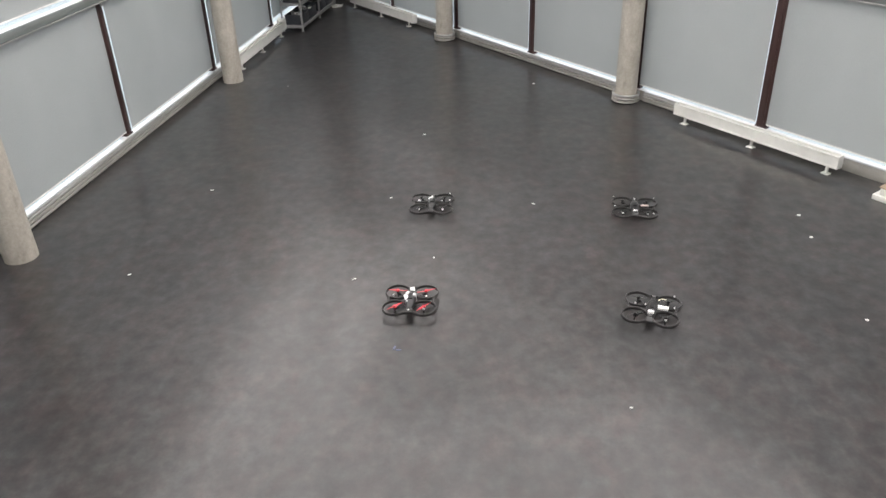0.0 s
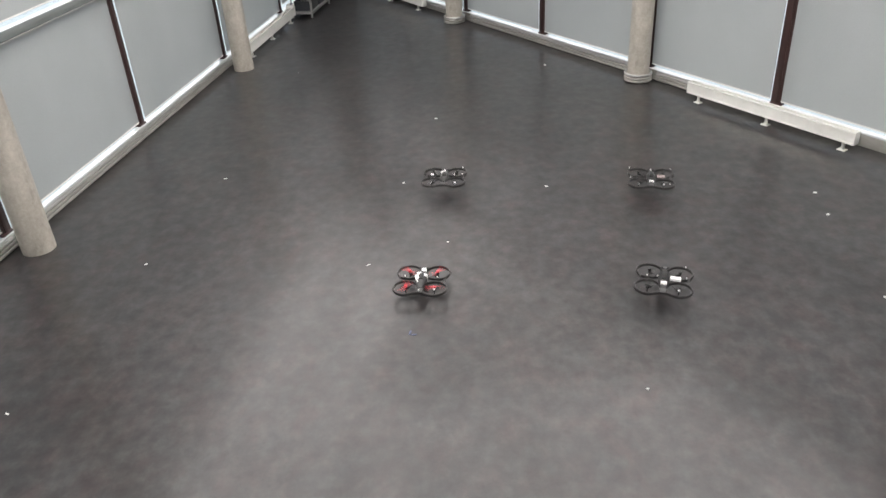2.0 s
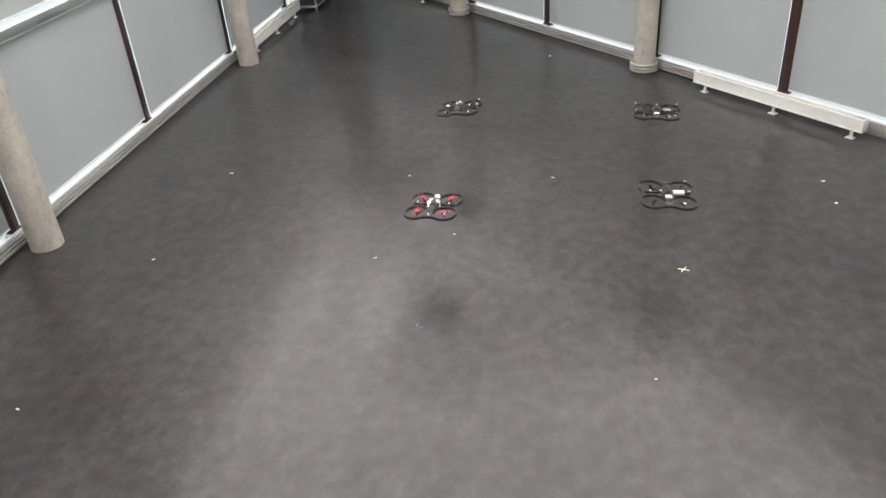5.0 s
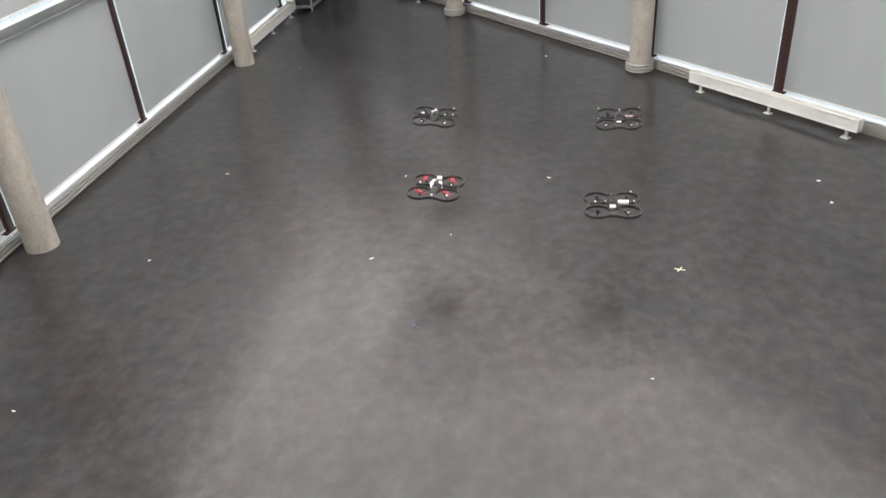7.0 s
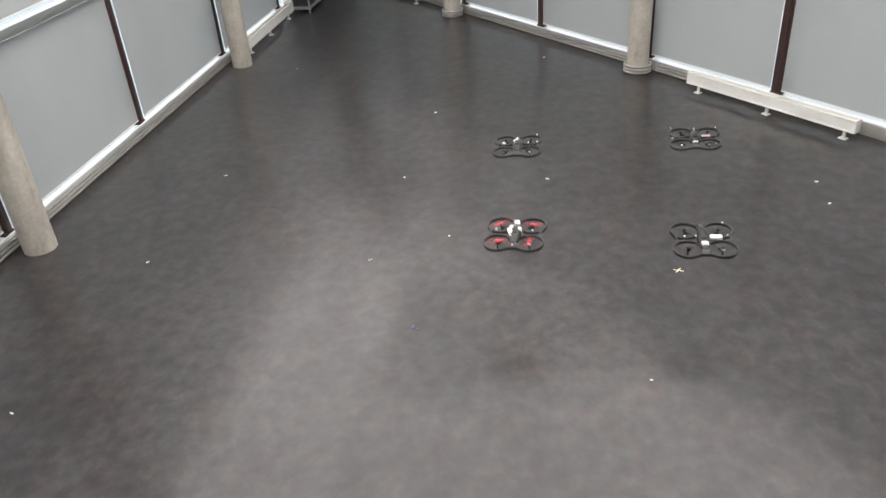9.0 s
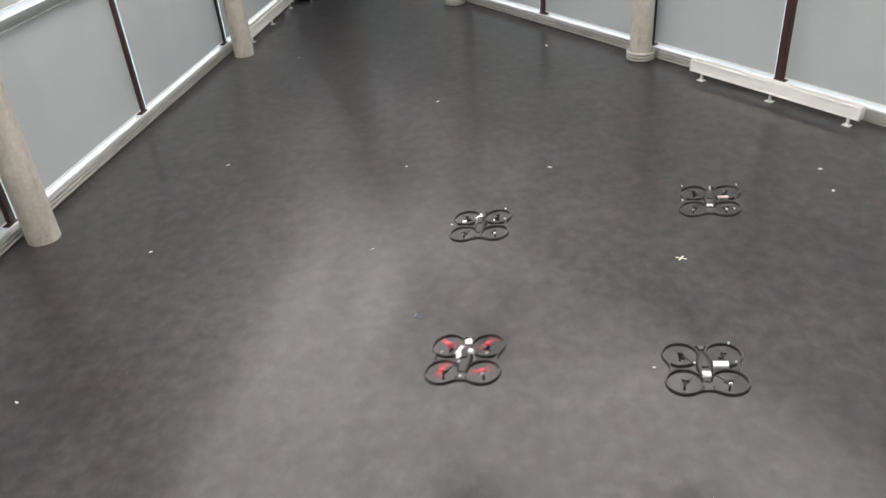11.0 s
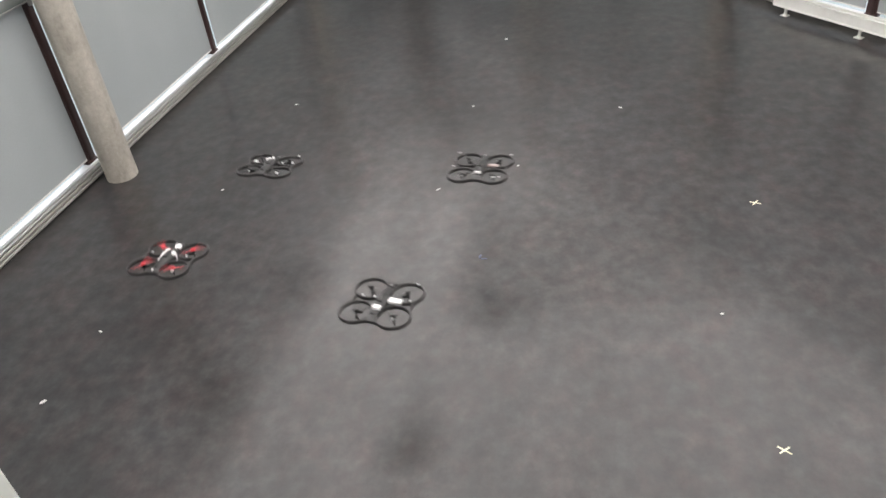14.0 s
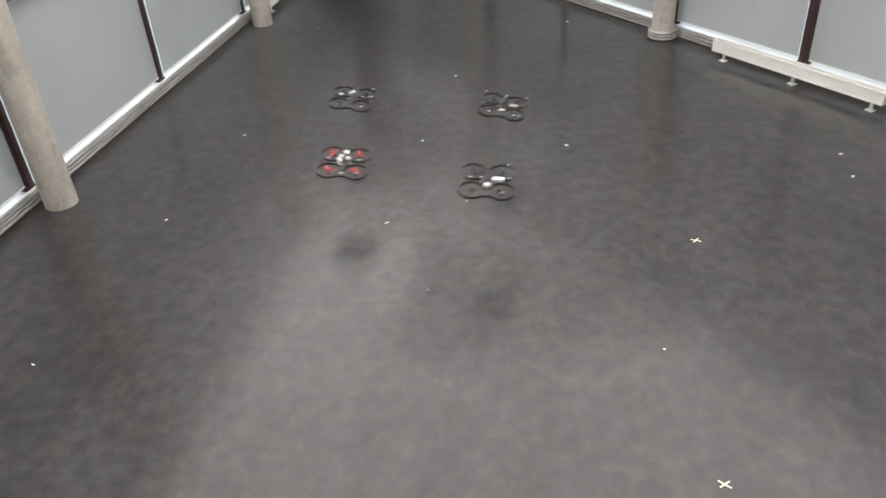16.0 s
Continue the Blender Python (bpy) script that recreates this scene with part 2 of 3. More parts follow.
HEAD, BEAM, TOP = 2.76, 2.86, 4.70    # head of the clear glazing, the beam above it, head of the added frosted glazing
for name, m, u0, u1 in (("wall_west", LEFT, L_NEAR, L_END + 0.5), ("wall_east", RIGHT, R_END - 0.5, R_NEAR)):
    bm = bmesh.new()
    box(bm, (u1 - u0, 0.12, BEAM - HEAD), ((u0 + u1) / 2, 0.15, (BEAM + HEAD) / 2))
    box(bm, (u1 - u0, 0.2, CEIL - TOP), ((u0 + u1) / 2, 0.15, (CEIL + TOP) / 2))
    solid(name, bm, DARKWALL, m, "grey painted beams between and over the glazing", "wall", kind="structure")


def plinth(m, u0, u1, rails):
    """The low upstand under the glass with its sill plate and, in places, three rounded rails before it."""
    base = thing("baseboard", m, "low grey metal upstand under the glazing", "baseboard", kind="structure")
    bm = bmesh.new()
    box(bm, (u1 - u0, 0.088, 0.15), ((u0 + u1) / 2, 0.084, 0.075), bevel=0.004)
    part("upstand", bm, PLINTH, base)
    bm = bmesh.new()
    box(bm, (u1 - u0, 0.090, 0.008), ((u0 + u1) / 2, 0.085, 0.1555), bevel=0.002)
    part("sill", bm, SILLP, base, "white painted sill plate")
    for a, b, ribbed in rails:
        bm = bmesh.new()
        box(bm, (b - a, 0.037, 0.008), ((a + b) / 2, 0.0195, 0.1535), bevel=0.002)
        part("sill_nosing", bm, ALU, base, "aluminium sill nosing")
        if not ribbed:
            bm = bmesh.new()
            box(bm, (b - a, 0.034, 0.149), ((a + b) / 2, 0.021, 0.0745), bevel=0.003)
            part("front_sheet", bm, PLINTH, base)
            continue
        for z in (0.026, 0.072, 0.118):
            bm = bmesh.new()
            rod(bm, 0.020, 0.020, b - a, pose((a + b) / 2, 0.018, z, 0, 90, 0), 12)
            part("rail", bm, ALU if z > 0.1 else PLINTH, base)


COLUMNS = [(LEFT, -4.47, 7.25, 0.172, False), (LEFT, -3.49, 13.27, 0.170, False), (RIGHT, 2.967, 11.575, 0.164, True), (RIGHT, 0.246, 15.585, 0.164, True)]


def column(x, y, r, ringed):
    ob = thing("column", pose(x, y, 0), "round weathered concrete column" + (" with pipes bent round its foot" if ringed else ""), "column", "concrete columns")
    bm = bmesh.new()
    prof = [(r * 1.0, 0.0), (r * 1.0, 0.012), (r * 1.01, 0.10), (r * 0.998, 0.13), (r, 1.2), (r * 0.997, 1.22), (r, 1.24), (r, CEIL)]
    seg, last = 40, None
    for rr, z in prof:
        ring = [bm.verts.new((rr * math.cos(2 * math.pi * i / seg), rr * math.sin(2 * math.pi * i / seg), z)) for i in range(seg)]
        if last:
            for i in range(seg):
                bm.faces.new((last[i], last[(i + 1) % seg], ring[(i + 1) % seg], ring[i]))
        else:
            bm.faces.new(ring[::-1])
        last = ring
    bm.faces.new(last)
    part("shaft", bm, CONCRETE, ob)
    if ringed:
        bm = bmesh.new()
        rod(bm, r + 0.016, r + 0.014, 0.135, pose(0, 0, 0.0675), 40)
        part("foot_collar", bm, CONCRETE, ob)
        sec = [(0.019 * math.cos(a), 0.019 * math.sin(a)) for a in [k * math.pi / 5 for k in range(10)]]
        for z in (0.026, 0.072, 0.118):
            bm = bmesh.new()
            sweep(bm, [((r + 0.031) * math.cos(a), (r + 0.031) * math.sin(a), z) for a in [2 * math.pi * k / 40 for k in range(40)]], sec, True)
            part("pipe_ring", bm, ALU if z > 0.1 else PLINTH, ob)


for m, x, y, r, ringed in COLUMNS:
    column(x, y, r, ringed)

plinth(LEFT, L_NEAR, L_END - 0.15, [(L_NEAR, L_END - 0.25, True)])
plinth(RIGHT, R_END + 0.2, R_NEAR, [(R_END + 0.3, -2.09 - 0.215, True), (-2.09 + 0.215, 2.757 - 0.215, True), (2.757 + 0.215, 3.9, True), (3.9, R_NEAR, False)])

SILL, RAIL0, RAIL1, GAP = 0.160, 1.985, 2.095, 0.065


def mullion(m, u):
    ob = thing("mullion", m @ pose(u, 0, 0), "dark brown painted steel window mullion", "mullion", "mullions of the glazing", "structure")
    bm = bmesh.new()
    box(bm, (0.162, 0.07, HEAD - SILL), (0, 0.113, (HEAD + SILL) / 2), bevel=0.006)
    box(bm, (0.162, 0.07, TOP - BEAM), (0, 0.113, (TOP + BEAM) / 2), bevel=0.006)
    part("post", bm, BROWN, ob)
    bm = bmesh.new()
    box(bm, (0.06, 0.012, HEAD - SILL - 0.02), (0, 0.073, (HEAD + SILL) / 2), bevel=0.006)
    part("cover_strip", bm, BROWN, ob)
    bm = bmesh.new()
    box(bm, (0.17, 0.05, 0.025), (0, 0.085, SILL + 0.0135), bevel=0.004)
    part("foot", bm, BROWN, ob)
    bm = bmesh.new()
    box(bm, (0.05, 0.03, 0.07), (0, 0.025, RAIL0 - 0.02), bevel=0.004)
    part("bracket", bm, ALU, ob, "small metal bracket under the rail")


def blind(m, u0, u1, z0, z1):
    """A roller blind between two posts, with its bottom bar and head rail."""
    w, c = u1 - u0, (u0 + u1) / 2
    ob = thing("roller_blind", m @ pose(c, 0.072, z0), "pale grey translucent roller blind drawn down over the glass", "blind", "roller blinds")
    bm = bmesh.new()
    cols, rows = 14, 8
    grid = [[bm.verts.new((-w / 2 + w * i / cols, 0.0035 * noise.noise((u0 * 3 + i * 0.35, j * 0.4, z0)), 0.018 + (z1 - z0 - 0.018) * j / rows)) for i in range(cols + 1)] for j in range(rows + 1)]
    for j in range(rows):
        for i in range(cols):
            bm.faces.new((grid[j][i], grid[j][i + 1], grid[j + 1][i + 1], grid[j + 1][i]))
    part("fabric", bm, BLIND, ob)
    bm = bmesh.new()
    box(bm, (w, 0.010, 0.018), (0, 0, 0.009), bevel=0.003)
    part("bottom_bar", bm, ENAMEL, ob)
    bm = bmesh.new()
    rod(bm, 0.02, 0.02, w, pose(0, 0.022, z1 - z0 - 0.022, 0, 90, 0), 12)
    part("roller", bm, ALU, ob)


def window(number, m, u0, u1):
    ob = thing("window_%d" % number, m, "tall glass pane behind a drawn blind", "window", kind="structure")
    bm = bmesh.new()
    box(bm, (u1 - u0 - 0.165, 0.01, HEAD - SILL), ((u0 + u1) / 2, 0.135, (HEAD + SILL) / 2))
    pane = part("pane", bm, GLASS, ob)
    pane.visible_shadow = False
    # unseen upper pane, added so that the floor reflects a brighter wall
    bm = bmesh.new()
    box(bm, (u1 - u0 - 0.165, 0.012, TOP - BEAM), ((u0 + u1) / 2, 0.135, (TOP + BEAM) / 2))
    part("upper_fill_pane", bm, FROSTED, ob, "unseen frosted upper pane added to brighten the floor")


def transom(m, u0, u1):
    ob = thing("trim", m, "grey aluminium rail across the glazing", "rail", kind="structure")
    bm = bmesh.new()
    box(bm, (u1 - u0, 0.034, RAIL1 - RAIL0 - 0.016), ((u0 + u1) / 2, 0.0075, (RAIL0 + RAIL1) / 2 + 0.008), bevel=0.006)
    part("rail", bm, RAILP, ob)
    bm = bmesh.new()
    box(bm, (u1 - u0, 0.046, 0.014), ((u0 + u1) / 2, 0.008, RAIL0 + 0.007), bevel=0.003)
    part("lower_lip", bm, ALU, ob, "thin bright lip under the rail")
    # white strip added behind the rail, for the band of daylight glare there
    bm = bmesh.new()
    box(bm, (u1 - u0, 0.102, 0.01), ((u0 + u1) / 2, 0.0765, RAIL1 - 0.006))
    part("glare_shelf", bm, SILLP, ob, "white shelf added behind the rail to catch daylight as glare")


# plain panels, added past the last posts, close the sharp corner against leaking daylight
for m, u0, u1 in ((LEFT, 1.55 + 3.1 * 3 + 0.085, L_END + 0.42), (RIGHT, R_END - 0.42, 0.22 - 2.385 * 3 - 0.085)):
    bm = bmesh.new()
    box(bm, (u1 - u0, 0.05, HEAD), ((u0 + u1) / 2, 0.11, HEAD / 2))
    box(bm, (u1 - u0, 0.05, TOP - BEAM), ((u0 + u1) / 2, 0.11, (TOP + BEAM) / 2))
    solid("trim", bm, PLASTER, m, "plain panel added in the corner against leaking daylight", "panel", kind="structure")

count = 1
for m, posts in ((LEFT, [1.55 + 3.1 * k for k in range(-4, 4)]), (RIGHT, [-6.935, -4.55, -2.10, 0.22, 2.735] + [0.22 + 2.385 * k for k in range(2, 9)])):
    for u in posts:
        mullion(m, u)
    for u0, u1 in zip(posts, posts[1:]):
        window(count, m, u0, u1)
        count += 1
        a, b = (0.106, 0.076) if m is LEFT else (0.076, 0.088)
        blind(m, u0 + a, u1 - b, SILL + (0.13 if m is LEFT and u0 > 7 else 0.055), RAIL0 - 0.002)
        blind(m, u0 + a, u1 - b, RAIL1 + GAP, HEAD - 0.01)
    transom(m, posts[0], posts[-1])


# Unseen strip lamps, added to light the floor and give its bright sheen.
def ceiling_fill_light(x, y, length, width):
    ob = thing("ceiling_fill_light", pose(x, y, CEIL - 0.08), "unseen white strip lamp added on the ceiling to light the floor", "ceiling lamp", "ceiling lamps")
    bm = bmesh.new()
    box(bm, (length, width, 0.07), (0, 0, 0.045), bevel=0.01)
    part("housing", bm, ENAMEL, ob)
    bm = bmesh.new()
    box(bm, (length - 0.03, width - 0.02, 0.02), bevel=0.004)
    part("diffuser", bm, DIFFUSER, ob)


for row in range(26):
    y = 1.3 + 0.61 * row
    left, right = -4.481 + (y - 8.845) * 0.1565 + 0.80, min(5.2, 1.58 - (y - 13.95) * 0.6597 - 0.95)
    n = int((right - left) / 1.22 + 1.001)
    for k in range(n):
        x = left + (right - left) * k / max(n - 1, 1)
        # towards the far corner the rows stand wider apart, to dim the floor's sheen, but for those along the west
        # glazing
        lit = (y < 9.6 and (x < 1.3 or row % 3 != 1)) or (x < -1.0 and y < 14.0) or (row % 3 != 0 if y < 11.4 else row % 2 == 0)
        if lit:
            ceiling_fill_light(x, y, 1.16, 0.30)


# ---- the gallery from whose parapet the hall is seen ----
GALLERY = pose(0, 0, 0, 0, 0, -41.06)
ob = thing("gallery", GALLERY, "pale painted gallery with a solid parapet and flat coping", "gallery", kind="structure")
bm = bmesh.new()
box(bm, (4.4, 2.2, 0.22), (0, -1.14, 2.29), bevel=0.01)
part("deck", bm, PLASTER, ob)
bm = bmesh.new()
box(bm, (4.4, 0.16, 0.94), (0, -0.12, 2.86), bevel=0.006)
part("parapet", bm, PLASTER, ob)
bm = bmesh.new()
box(bm, (4.44, 0.24, 0.04), (0, -0.121, 3.33), bevel=0.006)
part("coping", bm, COPING, ob, "pale painted coping")
for x in (-2.0, 2.0):
    bm = bmesh.new()
    box(bm, (0.18, 0.18, 2.18), (x, -2.05, 1.09), bevel=0.01)
    part("prop_post", bm, PLASTER, ob)


# ---- radiators, rack and small things along the walls ----
def radiator(m, u0, u1, off, feet, z0=0.115, z1=0.287):
    """A low convector: front and back sheets, a grille between them, end caps and post feet."""
    w, c, t = u1 - u0, (u0 + u1) / 2, 0.11
    ob = thing("radiator", m @ pose(c, -off, 0), "low white enamelled convector radiator on small post feet", "radiator", "low radiators")
    for y, nm in ((-t / 2 + 0.008, "front_sheet"), (t / 2 - 0.008, "back_sheet")):
        bm = bmesh.new()
        box(bm, (w - 0.03, 0.016, z1 - z0), (0, y, (z0 + z1) / 2), bevel=0.005)
        out = -1 if y < 0 else 1
        box(bm, (w - 0.03, 0.030, 0.026), (0, y + out * 0.004, z1 - 0.013), bevel=0.005)
        box(bm, (w - 0.03, 0.026, 0.022), (0, y + out * 0.003, z0 + 0.011), bevel=0.005)
        part(nm, bm, ENAMEL, ob)
    bm = bmesh.new()
    box(bm, (w - 0.03, t - 0.036, z1 - z0 - 0.05), (0, 0, (z0 + z1) / 2 - 0.025))
    for i in range(int((w - 0.05) / 0.03)):
        box(bm, (0.005, t - 0.04, 0.03), (-w / 2 + 0.03 + i * 0.03, 0, z1 - 0.042))
    part("grille", bm, ENAMEL, ob)
    for s in (-1, 1):
        bm = bmesh.new()
        box(bm, (0.022, t + 0.006, z1 - z0 + 0.006), (s * (w / 2 - 0.011), 0, (z0 + z1) / 2), bevel=0.006)
        part("end_cap", bm, ENAMEL, ob)
    for f in feet:
        bm = bmesh.new()
        box(bm, (0.035, 0.03, z0 + 0.02), (f - c, 0, (z0 + 0.02) / 2), bevel=0.004)
        box(bm, (0.10, 0.085, 0.01), (f - c, -0.005, 0.005), bevel=0.003)
        for dx in (-0.035, 0.035):
            rod(bm, 0.007, 0.006, 0.006, pose(f - c + dx, -0.02, 0.012), 8)
        part("foot", bm, ENAMEL, ob)


radiator(RIGHT, 3.82, 6.34, 0.25, (4.00, 5.11, 6.19), z1=0.278)
radiator(RIGHT, -5.96, -3.21, 0.20, (-5.82, -4.61, -3.45))
radiator(LEFT, 5.05, 7.72, 0.20, (5.22, 6.33, 7.47))


def rack():
    """A steel shelving rack with crates of dark parts."""
    w, l, hgt = 0.46, 2.48, 1.75
    ob = thing("storage_rack", pose(-2.71, 16.55, 0, 0, 0, 79.8), "galvanised steel storage rack with crates of dark parts", "rack")
    for x in (0.02, l / 2, l - 0.02):
        for y in (0.02, w - 0.02):
            bm = bmesh.new()
            box(bm, (0.035, 0.004, hgt), (x, y + (-0.016 if y < 0.1 else 0.016), hgt / 2))
            box(bm, (0.004, 0.035, hgt), (x - 0.016, y, hgt / 2))
            box(bm, (0.05, 0.05, 0.006), (x, y, 0.003))
            part("post", bm, STEEL, ob)
    for z in (0.10, 0.56, 1.02, 1.48):
        bm = bmesh.new()
        box(bm, (l, w, 0.006), (l / 2, w / 2, z + 0.022))
        for y in (0.004, w - 0.004):
            box(bm, (l, 0.006, 0.05), (l / 2, y, z), bevel=0.002)
        for x in (0.004, l - 0.004):
            box(bm, (0.006, w, 0.05), (x, w / 2, z), bevel=0.002)
        part("shelf", bm, STEEL, ob)
    return ob


rack()
RACK = pose(-2.71, 16.55, 0, 0, 0, 79.8)


def crate(x, z, length, high, seed):
    rng = random.Random(seed)
    ob = thing("crate", RACK @ pose(x, 0.23, z), "open dark plastic crate of cables and small parts on the rack", "crate", "crates on the rack")
    bm = bmesh.new()
    for sx in (-1, 1):
        box(bm, (0.008, 0.36, high), (sx * length / 2, 0, high / 2), bevel=0.002)
    for sy in (-1, 1):
        box(bm, (length, 0.008, high), (0, sy * 0.18, high / 2), bevel=0.002)
    box(bm, (length, 0.36, 0.008), (0, 0, 0.004))
    part("tub", bm, DARKBIN, ob)
    for i in range(15):
        bm = bmesh.new()
        box(bm, (rng.uniform(0.04, 0.11), rng.uniform(0.03, 0.10), rng.uniform(0.02, 0.07)),
            (rng.uniform(-0.36, 0.36) * length, rng.uniform(-0.12, 0.12), high * rng.uniform(0.75, 1.0)),
            (rng.uniform(-30, 30), rng.uniform(-30, 30), rng.uniform(0, 90)), 0.006)
        part("loose_part", bm, (STEEL, GREYP, BLACKP, DARKBIN, ENAMEL)[rng.choice((0, 0, 1, 1, 1, 2, 3, 3, 4))], ob)


for i, x in enumerate((0.33, 0.88, 1.60, 2.15)):
    crate(x, 0.126, 0.48, 0.20, i)
    crate(x, 0.586, 0.48, 0.18, i + 10)

# white block that stands in for overexposed window light past the radiator's end
bm = bmesh.new()
box(bm, (0.26, 0.15, 0.05), (0, 0, 0.025), bevel=0.006)
ob = thing("glare_block", LEFT @ pose(7.62, -0.19, 0.295, 0, 0, 12), "small white block with a blue patch on the radiator, for window glare", "box")
part("block_body", bm, ENAMEL, ob)
bm = bmesh.new()
box(bm, (0.09, 0.05, 0.003), (0.05, -0.02, 0.0522))
part("blue_patch", bm, BLUE, ob, "blue patch")

# white cable coil on the floor at the far end of the rack
bm = bmesh.new()
sec = [(0.008 * math.cos(k * math.pi / 3), 0.008 * math.sin(k * math.pi / 3)) for k in range(6)]
sweep(bm, [((0.13 + 0.012 * math.sin(a * 1.7)) * math.cos(a), (0.10 + 0.01 * math.cos(a * 2.3)) * math.sin(a), 0.009 + 0.004 * a) for a in [k * 0.28 for k in range(46)]], sec)
solid("cable_coil", bm, ENAMEL, pose(-2.22, 18.8, 0, 0, 0, 30), "loose coil of white cable lying on the floor", "cable")


def bench():
    ob = thing("low_bench", RIGHT @ pose(6.90, -0.50, 0), "low white box bench with a pale wooden top", "bench")
    bm = bmesh.new()
    box(bm, (1.5, 0.40, 0.06), (0.75, 0.22, 0.03), bevel=0.004)
    part("plinth", bm, ENAMEL, ob)
    bm = bmesh.new()
    box(bm, (1.42, 0.36, 0.085), (0.77, 0.23, 0.1025), bevel=0.004)
    part("body", bm, ENAMEL, ob)
    bm = bmesh.new()
    box(bm, (1.45, 0.38, 0.018), (0.77, 0.23, 0.1545), bevel=0.004)
    part("top", bm, WOOD, ob, "pale wooden top")


bench()


# ---- marks and scraps on the floor ----
def tape_cross(x, y, turn, half):
    ob = thing("tape_cross", pose(x, y, 0, 0, 0, turn), "pale yellow tape cross stuck on the dark floor", "floor mark", "tape crosses")
    for k, (s, a) in enumerate(((1.0, 0), (0.9, 74))):
        bm = bmesh.new()
        box(bm, (half * 2 * s, 0.0125, 0.0012), (0, 0, 0.0008 + 0.0013 * k), (0, 0, a))
        part("strip", bm, TAPE, ob)


tape_cross(2.05, 6.02, -25, 0.050)
tape_cross(1.52, 3.25, -42, 0.047)


def scrap(x, y, l, w, turn, mat, label):
    rng = random.Random(int(x * 100) * 31 + int(y * 100))
    bm = bmesh.new()
    n = 7
    lo, hi = [], []
    for k in range(n):
        a, r = 2 * math.pi * k / n, rng.uniform(0.75, 1.1)
        px, py = l / 2 * r * math.cos(a), w / 2 * r * math.sin(a)
        lo.append(bm.verts.new((px, py, 0.0004)))
        hi.append(bm.verts.new((px * 0.95, py * 0.95, 0.0025 + rng.uniform(0, 0.004))))
    bm.faces.new(lo[::-1])
    bm.faces.new(hi)
    for k in range(n):
        bm.faces.new((lo[k], lo[(k + 1) % n], hi[(k + 1) % n], hi[k]))
    solid("paper_scrap" if mat is not BLUE else "pen_mark", bm, mat, pose(x, y, 0, 0, 0, turn), label, "scrap" if mat is not BLUE else "floor mark", "scraps on the floor")


for x, y, l, w, turn, mat in ((-2.80, 8.78, 0.055, 0.035, 0, WHITE), (-3.17, 6.80, 0.055, 0.024, 40, WHITE), (-0.86, 6.56, 0.075, 0.014, 35, WHITE),
                              (-0.56, 8.38, 0.035, 0.035, 0, WHITE), (1.11, 8.09, 0.055, 0.035, -30, WHITE), (1.43, 4.54, 0.030, 0.024, 0, WHITE),
                              (4.00, 7.58, 0.060, 0.045, 10, WHITE), (3.92, 7.08, 0.055, 0.040, 35, WHITE), (-3.58, 4.62, 0.042, 0.024, -25, WHITE),
                              (-3.70, 3.84, 0.070, 0.042, 38, WHITE), (-0.16, 10.41, 0.055, 0.060, 0, SCRAP), (3.76, 5.57, 0.045, 0.045, 20, WHITE),
                              (-0.06, 6.93, 0.028, 0.028, 0, SCRAP), (-2.48, 12.86, 0.026, 0.026, 0, SCRAP), (1.66, 12.55, 0.05, 0.08, 0, SCRAP)):
    scrap(x, y, l * 0.9, w * 0.85, turn, SCRAP, "small torn scrap of white paper lying on the floor" if mat is WHITE else "small trodden grey scrap on the dark floor")
scrap(-0.42, 5.41, 0.075, 0.022, 80, BLUE, "smudged blue pen mark on the dark floor")
scrap(-0.385, 5.375, 0.065, 0.020, 5, BLUE, "smudged blue pen mark on the dark floor")


# ---- the quadcopters ----
HUB, RING = 0.134, 0.113    # half the spacing of the rotors, radius of a guard ring's middle line
DOWN = 0.060                # from the guards' middle down to the feet
SECTION = [(-0.0078, -0.010), (-0.0048, -0.015), (0.0048, -0.015), (0.0078, -0.010), (0.0085, 0.009), (0.0048, 0.014), (-0.0048, 0.014), (-0.0085, 0.009)]


